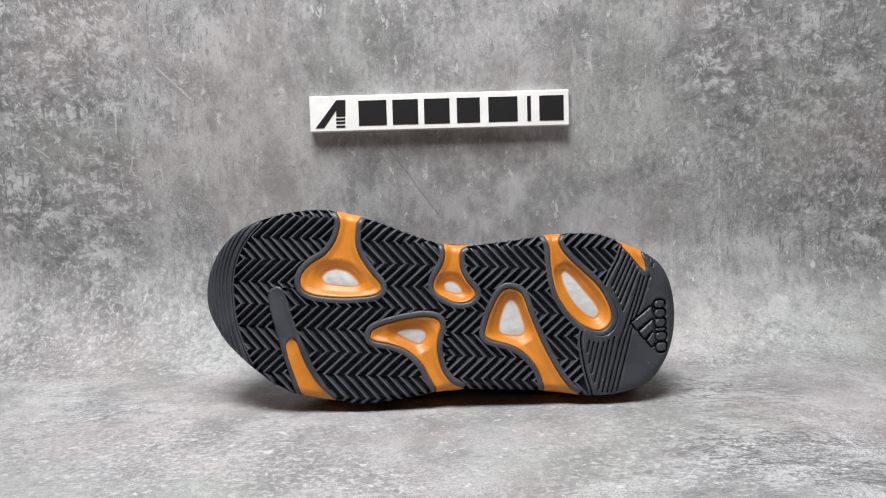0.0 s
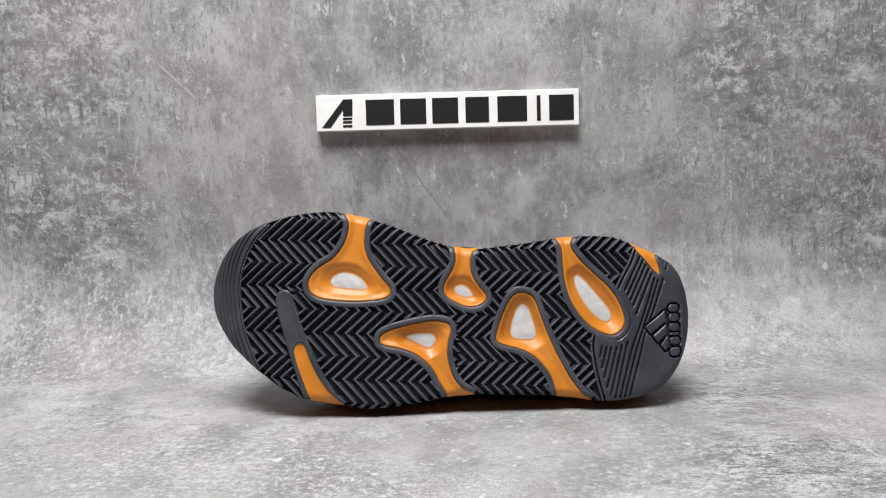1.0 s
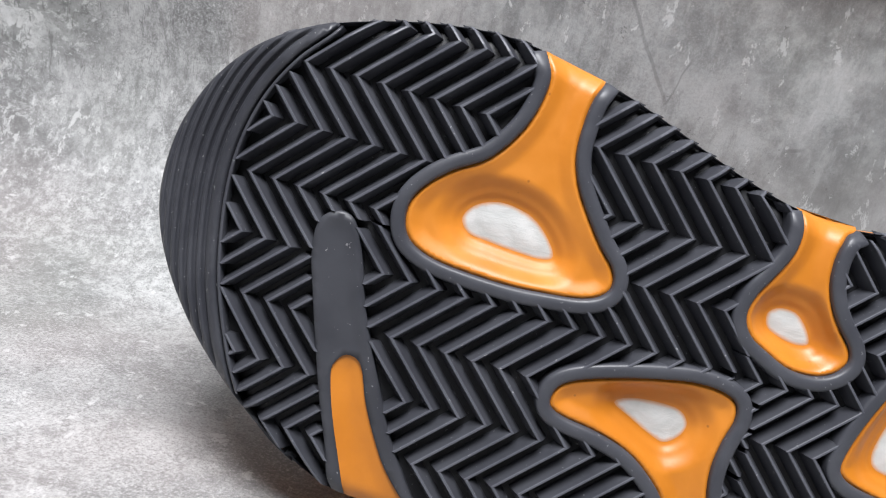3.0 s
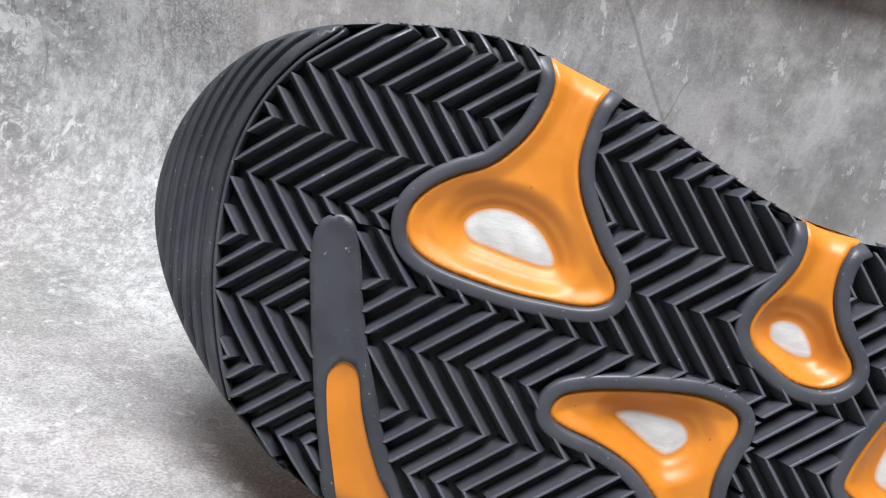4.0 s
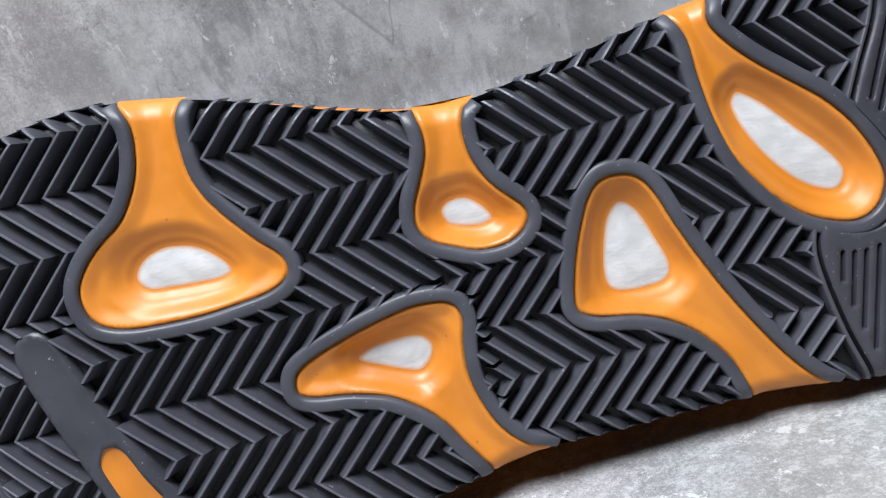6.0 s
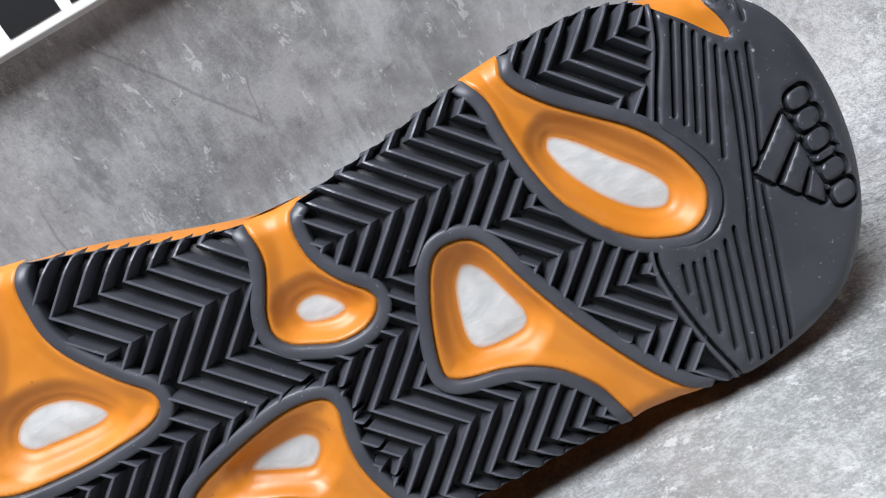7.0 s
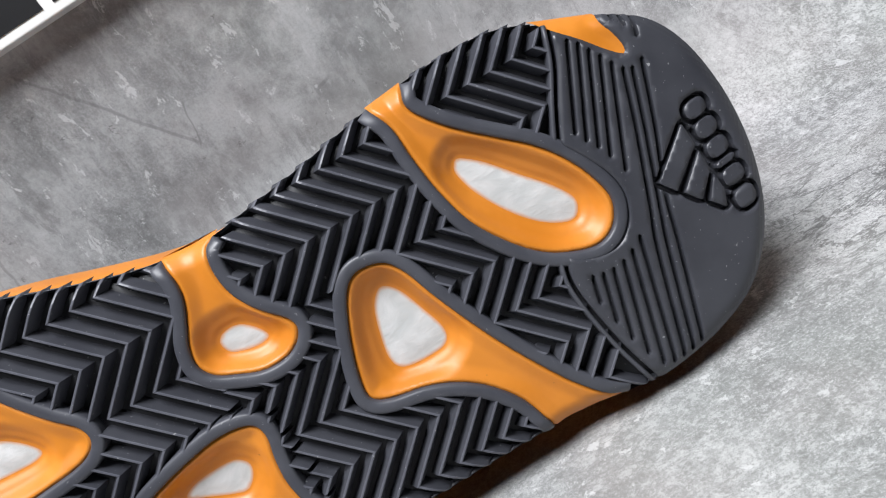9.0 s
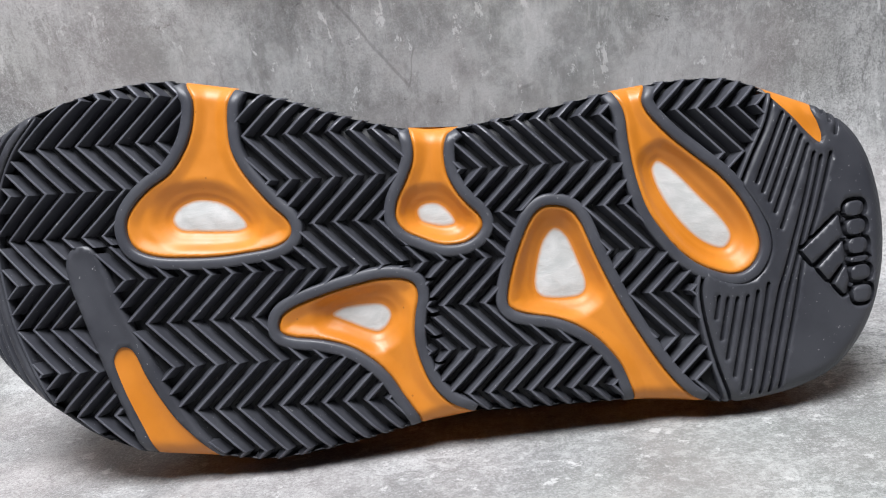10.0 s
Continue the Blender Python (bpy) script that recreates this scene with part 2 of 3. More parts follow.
def pairs(text):
    v = [float(x) for x in text.replace(",", " ").split()]
    return np.array(v).reshape(-1, 2)


def inside(points, poly):
    a, b = poly, np.roll(poly, -1, 0)
    keep = a[:, 1] != b[:, 1]
    a, b = a[keep], b[keep]
    out = []
    for p in np.array_split(points, len(points) // 4000 + 1):
        x, y = p[:, 0:1], p[:, 1:2]
        span = (a[:, 1] > y) != (b[:, 1] > y)
        out.append((span & (x < (b[:, 0] - a[:, 0]) * (y - a[:, 1]) / (b[:, 1] - a[:, 1]) + a[:, 0])).sum(1) % 2 == 1)
    return np.concatenate(out)


def distance(points, line, closed=False):
    a = line if closed else line[:-1]
    d = (np.roll(line, -1, 0) if closed else line[1:]) - a
    dd = np.maximum((d ** 2).sum(1), 1e-9)
    out = []
    for p in np.array_split(points, len(points) // 4000 + 1):
        px, py = p[:, 0:1] - a[:, 0], p[:, 1:2] - a[:, 1]
        t = np.clip((px * d[:, 0] + py * d[:, 1]) / dd, 0, 1)
        out.append(np.sqrt(((px - t * d[:, 0]) ** 2 + (py - t * d[:, 1]) ** 2).min(1)))
    return np.concatenate(out)


def smooth01(x):
    x = np.clip(x, 0, 1)
    return x * x * (3 - 2 * x)


# ---- the sole's own surface: u along it, v across it, h out of it, in millimetres ----
LEAN = radians(9.45)
SOLE_Y, YAW = 0.5145, 0.0204
BASE = np.array([0.0, 0.56, 0.0])
OUTLINE = spline(np.vstack([pairs("""-161.8,80.4 -160.8,91.6 -157.6,101 -151,111.6 -140.6,121.2 -127,128 -111.6,132.2 -96.5,134.7 -79,135
 -56.5,129.9 -41,124.6 -27,118.7 -13.1,113.4 -1.5,110.1 12.5,108.2 26.8,109.2 41.5,110.5 54,112 67,113.6 81.6,114.5 95.5,114.3 106.5,112.5
 119.5,106.8 131.4,101.6 141.4,95 147.4,86.8 150.9,75.5 152.1,61 150.4,46 145.8,32.4 139,22 130,14.2 119,10 108,8 95,7.4
 81,9.6 63.3,12 42.7,13.2 24,13.9 9,14.8 -9.6,13 -26,10.4 -41,8.4 -59,7.3 -76,10.6"""),
    pairs("-99.2,14.8 -113.7,21.8 -124.6,29.4 -136,39.0 -146.2,49.0 -154.6,60 -159.8,70.4")]), True)


def edge_depth(uv):
    """How far the sole rounds away towards its edge."""
    d = distance(uv, OUTLINE, True)
    d = np.where(inside(uv, OUTLINE), d, -d)
    return np.where(d > 0, 2.6 * np.clip(1 - d / 5.0, 0, 1) ** 2, 2.6 - 3.5 * d)


def on_sole(uv, h):
    """Places in metres of points of the sole, from the shoe's base."""
    uv = np.asarray(uv, float).reshape(-1, 2)
    u, v = uv[:, 0], uv[:, 1]
    drop = 14.1 * (np.clip(-110 - u, 0, None) / 50) ** 2 + 5.4 * (np.clip(u - 90, 0, None) / 70) ** 2
    out = np.asarray(h, float) - drop - edge_depth(uv)
    x = u / 1000
    y = SOLE_Y + (YAW * u + v * math.sin(LEAN) - out * math.cos(LEAN)) / 1000
    z = (v * math.cos(LEAN) + out * math.sin(LEAN)) / 1000
    return np.stack([x, y, z], 1) - BASE


def sheet(outer, holes, lines, gap, height, skirt=None):
    """A triangle mesh of a region of the sole: outer boundary, holes, extra crease lines, spacing of the inner points."""
    pts, edges = [], []

    def add(line, closed):
        at = len(pts)
        pts.extend(line)
        edges.extend((at + i, at + i + 1) for i in range(len(line) - 1))
        if closed:
            edges.append((at + len(line) - 1, at))

    add(outer, True)
    for h in holes:
        add(h, True)
    for c in lines:
        add(c, False)
    lo, hi = outer.min(0), outer.max(0)
    gu, gv = np.meshgrid(np.arange(lo[0], hi[0], gap), np.arange(lo[1], hi[1], gap * 0.87))
    gu[1::2] += gap / 2
    grid = np.stack([gu.ravel(), gv.ravel()], 1)
    keep = inside(grid, outer)
    for h in holes:
        keep &= ~inside(grid, h)
    for c in [np.vstack([outer, outer[:1]])] + [np.vstack([h, h[:1]]) for h in holes] + list(lines):
        keep &= distance(grid, c) > gap * 0.45
    pts = [Vector((p[0], p[1])) for p in list(pts) + list(grid[keep])]
    verts, _, faces, *_ = mathutils.geometry.delaunay_2d_cdt(pts, edges, [], 0, 1e-4)
    uv = np.array([(v[0], v[1]) for v in verts])
    faces = np.array(faces)
    mid = uv[faces].mean(1)
    ok = inside(mid, outer)
    for h in holes:
        ok &= ~inside(mid, h)
    a, b, c = (uv[faces[:, i]] for i in range(3))
    area = (b[:, 0] - a[:, 0]) * (c[:, 1] - a[:, 1]) - (b[:, 1] - a[:, 1]) * (c[:, 0] - a[:, 0])
    ok &= np.abs(area) > 1e-5
    faces = np.where((area < 0)[:, None], faces[:, ::-1], faces)[ok]
    co = on_sole(uv, height(uv))
    faces = [tuple(int(i) for i in f) for f in faces]
    co = list(co)
    if skirt is not None:
        count = {}
        for f in faces:
            for i in range(3):
                count[(f[i], f[(i + 1) % 3])] = 1
        rim = [e for e in count if (e[1], e[0]) not in count]
        low = on_sole(uv, np.full(len(uv), skirt))
        twin = {}
        for e in rim:
            for i in e:
                if i not in twin:
                    twin[i] = len(co)
                    co.append(low[i])
        faces += [(a, twin[a], twin[b], b) for a, b in rim]
    return co, faces


def band(line, closed, profile, side):
    """A strip along a line of the sole with the given profile of (offset, height); side: +1 to the line's left."""
    nxt, prv = (np.roll(line, -1, 0), np.roll(line, 1, 0)) if closed else (np.vstack([line[1:], 2 * line[-1] - line[-2]]), np.vstack([2 * line[0] - line[1], line[:-1]]))
    t = nxt - prv
    t /= np.linalg.norm(t, axis=1)[:, None]
    nrm = np.stack([-t[:, 1], t[:, 0]], 1) * side
    rows = [on_sole(line + nrm * o, np.full(len(line), h)) for o, h in profile]
    m, n = len(profile), len(line)
    co = [rows[j][i] for i in range(n) for j in range(m)]
    faces = []
    for i in range(n if closed else n - 1):
        for j in range(m - 1):
            a, b = i * m + j, ((i + 1) % n) * m + j
            faces.append((a, b, b + 1, a + 1) if side < 0 else (a, a + 1, b + 1, b))
    if not closed:
        faces += [tuple(range(m)), tuple((n - 1) * m + j for j in reversed(range(m)))]
    return co, faces


# ---- backdrop and room ----
def backdrop():
    """One sheet: flat on the table, swept up in a curve, then standing against the wall."""
    prof = [(-0.45, 0.0), (0.2, 0.0), (0.5, 0.0), (0.59, 0.0)]
    for i in range(1, 17):
        a = i / 16 * radians(101)
        prof.append((0.6165 + 0.085 * math.sin(a), 0.085 * (1 - math.cos(a))))
    y, z = prof[-1]
    prof += [(y - d * math.sin(radians(11)), z + d * math.cos(radians(11))) for d in (0.1, 0.2, 0.35, 0.65)]
    xs = np.linspace(-0.85, 0.85, 35)
    verts = [(x, py + 0.0, pz) for x in xs for py, pz in prof]
    m = len(prof)
    faces = [(i * m + j, (i + 1) * m + j, (i + 1) * m + j + 1, i * m + j + 1) for i in range(len(xs) - 1) for j in range(m - 1)]
    ob = mesh_object("backdrop", verts, faces, CONCRETE)
    solid = ob.modifiers.new("thickness", "SOLIDIFY")
    solid.thickness, solid.offset = 0.0015, -1
    return tagged(ob, "grey concrete-print vinyl sheet swept up into a back wall", "backdrop", kind="structure")


backdrop()


def room():
    """Plain walls, floor and ceiling that close the place."""
    for name, lo, hi in (("floor", (-1.7, -1.9, -0.06), (1.7, 0.95, -0.004)), ("ceiling", (-1.7, -1.9, 2.1), (1.7, 0.95, 2.2)),
                         ("wall_north", (-1.7, 0.95, -0.06), (1.7, 1.05, 2.2)), ("wall_south", (-1.7, -2.0, -0.06), (1.7, -1.9, 2.2)),
                         ("wall_west", (-1.8, -2.0, -0.06), (-1.7, 1.05, 2.2)), ("wall_east", (1.7, -2.0, -0.06), (1.8, 1.05, 2.2))):
        ob = rounded_box(name, lo, hi, 0.002, PLASTER, 1)
        tagged(ob, "plain dim grey plaster closing the room", name.split("_")[0], kind="structure")


room()


# ---- the sign on the back wall ----
def sign():
    root = new("sign")
    root.location = (0, 0.69, 0.1935)
    tagged(root, "white block sign with black lettering on the concrete wall", "sign")
    board = rounded_box("board", (-0.1085, -0.018, 0.0), (0.1055, 0.0, 0.0292), 0.0008, SIGN_WHITE)
    board.parent = root
    # plain shapes in place of the mark and the lettering: left, right edges in millimetres
    front = -0.0184

    def plate(name, corners):
        bm = bmesh.new()
        lower = [bm.verts.new((x / 1000, front + 0.0008, z / 1000)) for x, z in corners]
        upper = [bm.verts.new((x / 1000, front, z / 1000)) for x, z in corners]
        bm.faces.new(upper)
        for i in range(len(corners)):
            j = (i + 1) % len(corners)
            bm.faces.new((upper[j], upper[i], lower[i], lower[j]))
        bmesh.ops.recalc_face_normals(bm, faces=bm.faces[:])
        me = bpy.data.meshes.new(name)
        bm.to_mesh(me)
        bm.free()
        me.materials.append(SIGN_BLACK)
        ob = new(name, me)
        ob.parent = root

    plate("mark", [(-104, 3), (-97, 3), (-86.5, 17), (-86.5, 12), (-79, 12), (-78.5, 25.5), (-86, 25.5)])
    for lo in (3.0, 6.2, 9.0):
        plate("mark_stripe", [(-86.8, lo), (-79.4, lo), (-79.3, lo + 1.8), (-86.7, lo + 1.8)])
    for lo, hi in ((-69, -44), (-41, -18), (-15, 8), (12, 33), (38, 64), (70, 75), (80, 102)):
        plate("letter_bar", [(lo + 1, 4.2), (hi - 1, 4.2), (hi - 1, 24.6), (lo + 1, 24.6)])
    return root


sign()

# ---- the shoe ----
WINDOWS = {
    "a": ("-72.4,136.2 -71.3,132.9 -69.3,127.1 -70.7,119.1 -74.0,112.1 -79.6,105.4 -87.2,100.9 -92.9,96.0 -95.9,90.8 -95.7,85.2 -93.1,81.2 -87.0,78.4 -77.9,76.9 -66.8,76.0 -57.5,76.2 -50.0,76.7 -45.1,78.3 -42.7,81.3 -43.6,85.6 -48.1,90.9 -52.8,97.5 -56.6,103.8 -58.9,110.8 -58.9,118.5 -57.9,124.8 -55.6,129.7 -54.1,132.8",
          "-82.4,89.7 -80.0,93.5 -74.1,95.6 -66.7,94.3 -61.5,90.6 -58.0,85.5 -60.5,83.9 -67.1,84.3 -74.5,85.3 -80.0,86.4"),
    "b": ("-1.3,113.2 -0.9,109.7 -0.2,103.7 -1.2,98.3 -4.4,92.3 -7.4,87.1 -8.5,81.7 -6.2,77.1 -1.1,73.9 5.1,71.0 11.5,70.4 16.4,72.0 19.4,75.4 18.7,79.2 15.0,83.7 11.9,88.4 9.8,94.2 9.6,100.7 11.2,106.0 13.3,107.6 16.0,109.7",
          "-1.4,83.2 1.4,85.1 5.7,84.6 9.1,81.4 10.7,77.7 7.6,76.8 3.0,77.8 -0.6,79.7"),
    "c": ("10.6,13.7 7.6,15.6 1.6,19.6 -3.3,25.9 -6.0,33.8 -7.0,41.4 -6.0,48.8 -4.3,55.1 -5.1,59.5 -9.1,61.8 -16.4,62.6 -25.9,61.5 -35.4,59.6 -44.1,57.3 -49.1,54.8 -50.8,51.6 -50.3,48.7 -46.4,46.7 -37.4,44.7 -28.5,41.3 -21.6,36.1 -16.7,30.4 -12.9,23.3 -9.1,16.2 -8.5,13.7 -7.7,10.3",
          "-33.8,52.1 -30.3,54.1 -23.6,54.6 -17.0,53.8 -14.2,50.7 -15.4,47.1 -18.8,44.7 -22.8,45.9 -29.0,49.2"),
    "d": ("88.2,6.4 85.4,8.5 80.2,12.3 73.7,20.7 67.5,31.8 62.2,42.8 57.8,53.6 54.3,63.4 51.6,72.1 48.5,77.2 44.1,79.2 39.4,79.2 35.3,76.0 30.7,68.2 26.9,59.4 24.6,51.3 25.4,47.5 29.8,45.0 38.8,42.6 46.8,38.6 53.6,32.7 59.2,24.4 61.9,15.6 62.5,12.7 63.2,9.3",
          "43.1,71.8 46.9,68.5 49.7,60.2 51.5,52.4 49.3,48.5 42.6,48.2 36.2,49.6 34.4,53.6 36.0,61.0 38.9,68.2"),
    "e": ("65.6,116.0 66.8,112.7 69.3,106.0 69.6,96.7 70.7,85.5 73.5,74.0 78.9,64.1 85.4,56.2 92.4,51.6 99.6,49.3 105.5,51.4 109.0,57.5 107.9,65.1 104.2,73.9 98.5,82.0 91.0,89.4 83.5,96.8 77.8,104.0 75.6,108.9 77.0,113.3 78.1,116.6",
          "78.3,88.7 80.3,89.4 85.4,85.0 92.0,76.6 97.9,69.3 101.3,62.8 99.5,58.6 95.7,58.6 89.6,62.8 83.8,70.1 79.1,79.2 77.4,86.0"),
}
SLOT = spline(pairs("-95.5,12.5 -97.6,19 -99.8,25.1 -103,34.1 -105.4,43 -105.7,47.4 -102.9,50.6 -98.9,48.8 -95.7,39.8 -91.4,30.8 -86.4,22.8 -76.6,12 -73,7.5"), False)
STRIP = spline(pairs("-98.5,13.5 -101.2,19 -103.4,27 -107.3,38.8 -111,51.8 -114.4,64.5 -116.7,74.2 -116.5,81.8 -112.7,85 -108.1,83.8 -104.8,76.2 -101.6,65.2 -98,55.2 -93,43.2 -87.6,31.5 -80.5,19.5 -74,11 -71.5,7"), False)
TOE_SEAM = spline(pairs("-120,136 -122.7,128 -130.6,119.6 -137,109.8 -141.1,98.4 -142.6,87 -142,74.2 -139.6,60 -134.6,45.5 -129.5,34 -126.5,25"), False)
SEAM_UP = spline(pairs("123,113 118.8,105.2 115.2,96.3 109.8,87 104.6,77.3 101,70"), False)
SEAM_LOW = spline(pairs("91.5,57 90,51.5 88.2,44.3 88.8,34.3 91,20.9 94.5,7.8 96,2"), False)
WEDGE = spline(pairs("112.6,113 115.4,109 119,103.9 124.1,98.1 129,91.9 132.4,88.8 133.2,91 132.4,95 131,99.6 132.2,104"), False)

shoe = new("shoe")
shoe.location = BASE
tagged(shoe, "dark sneaker lying on its side, orange and white herringbone sole shown", "shoe")

# groove floor of the outsole, coloured as if shaded, pierced where the foam shows


def trimmed(line, out):
    """The line without what lies further than that outside the sole."""
    return line[inside(line, OUTLINE) | (distance(line, OUTLINE, True) < out)]


window_lines = {k: trimmed(even(spline(pairs(a), False), 0.8), 1.2) for k, (a, b) in WINDOWS.items()}
core_lines = {k: even(np.vstack([spline(pairs(b), True), pairs(b)[:1]]), 0.8)[:-1] for k, (a, b) in WINDOWS.items()}
slot_line, strip_line = trimmed(even(SLOT, 1.0), 1.2), trimmed(even(STRIP, 1.0), 0.3)
outline = even(np.vstack([OUTLINE, OUTLINE[:1]]), 1.6)[:-1]
holes = [w for w in window_lines.values()] + [slot_line]
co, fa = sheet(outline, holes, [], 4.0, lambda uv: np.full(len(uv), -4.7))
outsole = part("outsole", co, fa, SHADED_GROOVE_RUBBER, shoe, "groove floor of the tread, rubber blackened as shade")

RIM = [(-0.1, -5.0), (-0.05, -0.9), (0.25, -0.3), (0.8, 0.02), (1.9, 0.12), (3.0, -0.02), (3.5, -0.35), (3.7, -0.9), (3.8, -5.1)]
for key, line in window_lines.items():
    centre = core_lines[key].mean(0)
    area = np.sum(line[:, 0] * np.roll(line[:, 1], -1) - np.roll(line[:, 0], -1) * line[:, 1])
    side = -1 if area > 0 else 1
    close = trimmed(line, 0.3)
    co, fa = band(close, False, RIM, side)
    part("window_rim", co, fa, RIM_RUBBER, shoe, "smooth grey rubber rim round a sole window")

    core = core_lines[key]

    def dish(uv, line=line, core=core):
        do, dw = distance(uv, line), distance(uv, core, True)
        bowl = 1 - smooth01(dw / 7.5)
        lip = np.exp(-((dw - 2.2) / 1.1) ** 2) * 0.35
        return -1.1 - 1.5 * smooth01(do / 5.0) - 3.6 * bowl * smooth01(do / 3.0) + lip - 0.8 * (1 - smooth01(do / 0.85))

    flow = np.gradient(line, axis=0)
    flow /= np.linalg.norm(flow, axis=1)[:, None]
    inset = line - np.stack([-flow[:, 1], flow[:, 0]], 1) * side * 0.85
    inset = inset[inside(inset, line) & (distance(inset, line) > 0.7)]
    co, fa = sheet(line, [core], [inset], 0.6, dish)
    bowl = part("window_foam", co, fa, ORANGE, shoe, "glossy orange moulded foam dish")

    core_edge = []

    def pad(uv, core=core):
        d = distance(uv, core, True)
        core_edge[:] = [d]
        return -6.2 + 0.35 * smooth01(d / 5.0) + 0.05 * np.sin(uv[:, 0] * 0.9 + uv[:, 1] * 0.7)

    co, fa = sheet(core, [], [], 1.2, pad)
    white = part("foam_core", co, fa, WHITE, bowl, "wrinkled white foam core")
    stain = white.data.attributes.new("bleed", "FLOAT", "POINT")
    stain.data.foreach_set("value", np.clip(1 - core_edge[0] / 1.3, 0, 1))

# smooth strip near the toe and the orange tongue in it

def strip_height(uv):
    d = distance(uv, strip_line)
    s = distance(uv, slot_line)
    return -0.1 - 0.9 * smooth01(d / 4.0) + 0.5 * (1 - smooth01(s / 2.0)) - 0.25 * (1 - smooth01(d / 0.5))


co, fa = sheet(strip_line, [slot_line], [], 1.6, strip_height, -5.0)
part("toe_strip", co, fa, HEEL_RUBBER, shoe, "smooth dark rubber strip near the toe")
co, fa = sheet(slot_line, [], [], 1.4, lambda uv: -1.1 - 0.8 * smooth01(distance(uv, slot_line) / 4.0))
part("window_foam", co, fa, ORANGE, shoe, "orange foam tongue in the toe strip")

# ridged toe band: the part of the sole beyond the toe seam
toe_curve = even(TOE_SEAM, 1.0)
seam_in = toe_curve[inside(toe_curve, OUTLINE)]
beyond = (outline[:, 0] < -110) & ~inside(outline, np.vstack([toe_curve, [[-60, 25], [-60, 134]]]))
first = next(i for i in range(len(outline)) if beyond[i] and not beyond[i - 1])
rim_pts = np.roll(outline, -first, 0)[np.roll(beyond, -first)]
toe_poly = np.vstack([seam_in, rim_pts])


def toe_ridges(uv):
    d = distance(uv, even(TOE_SEAM, 1.0))
    saw = np.mod(d - 0.6, 2.7) / 2.7
    groove = np.exp(-(np.minimum(saw, 1 - saw) / 0.20) ** 2)
    return -0.1 - 2.2 * groove * smooth01((d - 1.6) / 0.5) * smooth01(distance(uv, OUTLINE, True) / 2.2)


ridge_lines = []
tangent = np.gradient(toe_curve, axis=0)
tangent /= np.linalg.norm(tangent, axis=1)[:, None]
for i in range(1, 9):
    for o in (-0.9, -0.5, -0.2, 0.2, 0.5, 0.9):
        c = toe_curve + np.stack([tangent[:, 1], -tangent[:, 0]], 1) * (0.6 + 2.7 * i + o)
        c = c[inside(c, toe_poly) & (distance(c, toe_poly, True) > 0.4)]
        if len(c) > 4:
            ridge_lines.append(c)
co, fa = sheet(toe_poly, [], ridge_lines, 1.6, toe_ridges, -5.0)
part("toe_band", co, fa, HEEL_RUBBER, shoe, "finely ridged dark rubber toe band")

mid = seam_in[len(seam_in) // 2]
left = np.array([-(seam_in[len(seam_in) // 2 + 1] - mid)[1], (seam_in[len(seam_in) // 2 + 1] - mid)[0]])
co, fa = band(seam_in, False, [(0.75, -5.0), (0.8, -0.4), (0.95, -0.12), (1.3, -0.05), (1.6, -0.2), (1.75, -0.6), (1.85, -5.0)], 1 if left[0] > 0 else -1)
part("seam_rail", co, fa, RIM_RUBBER, shoe)

# heel plate with engraved lines and the plain raised mark
heel_seam = np.vstack([even(SEAM_UP, 1.0), even(SEAM_LOW, 1.0)])
rim_e = window_lines["e"]
HEEL_EDGE = np.array([p for p in outline if p[0] > 92])
HEEL_EDGE = HEEL_EDGE[np.argsort(np.arctan2(HEEL_EDGE[:, 1] - 60, HEEL_EDGE[:, 0] - 95))]
right_of = lambda p: p[0] > np.interp(p[1], SEAM_LOW[::-1, 1], SEAM_LOW[::-1, 0]) if p[1] < 55 else p[0] > np.interp(p[1], SEAM_UP[::-1, 1], SEAM_UP[::-1, 0])
edge_pts = np.array([p for p in HEEL_EDGE if right_of(p)])
up_in = np.array([p for p in even(SEAM_UP, 1.0) if inside(p[None], OUTLINE)[0] and p[1] > 77.6])
low_in = np.array([p for p in even(SEAM_LOW, 1.0) if inside(p[None], OUTLINE)[0] and p[1] < 51.4])
bulge = spline(pairs("105,78 109.4,70 112.2,63 112.4,56 109,49.4 103,46 95.5,47.4 90.2,51.3"), False)
heel_poly = np.vstack([edge_pts, up_in, even(bulge, 1.0)[1:-1], low_in])
wedge_line = trimmed(even(WEDGE, 0.9), 1.0)

GROOVES = []
TOP = pairs("120.6,100 122.7,97.7 124.3,94.8 126.2,91.9 127.9,88.7")
TOP_END = pairs("109.6,78.2 111.2,74.9 113.1,71.7 114.6,67.9 116.2,62.4")
GROOVES += [np.array([p, q]) for p, q in zip(TOP, TOP_END)]
for text in ("129.8,85.8 124.9,71.4 116.6,49.8 112.5,39.6 103.6,9.4", "132.1,84.5 127,69.9 118.9,48.4 115.1,37.8 106.7,9.6", "135.6,85.2 129.4,68.2 122.3,51.2 117.8,35.8 110,10.4"):
    GROOVES.append(spline(pairs(text), False, 6))
LOW_TOP = pairs("93.3,43 96.2,42.1 99.3,41.7 102.8,41.9 106.3,43.1 110,45.1")
LOW_END = pairs("91.4,35.6 92.5,28.6 93.7,22.1 95.4,16.1 97.6,11.2 100.5,9.6")
GROOVES += [np.array([p, q]) for p, q in zip(LOW_TOP, LOW_END)]
GROOVES += [pairs("134.6,99.5 134.3,98.2"), pairs("136.7,98 136.1,95"), pairs("139.4,96.2 137.6,90.9")]
GROOVES = [even(g, 1.0) for g in GROOVES]

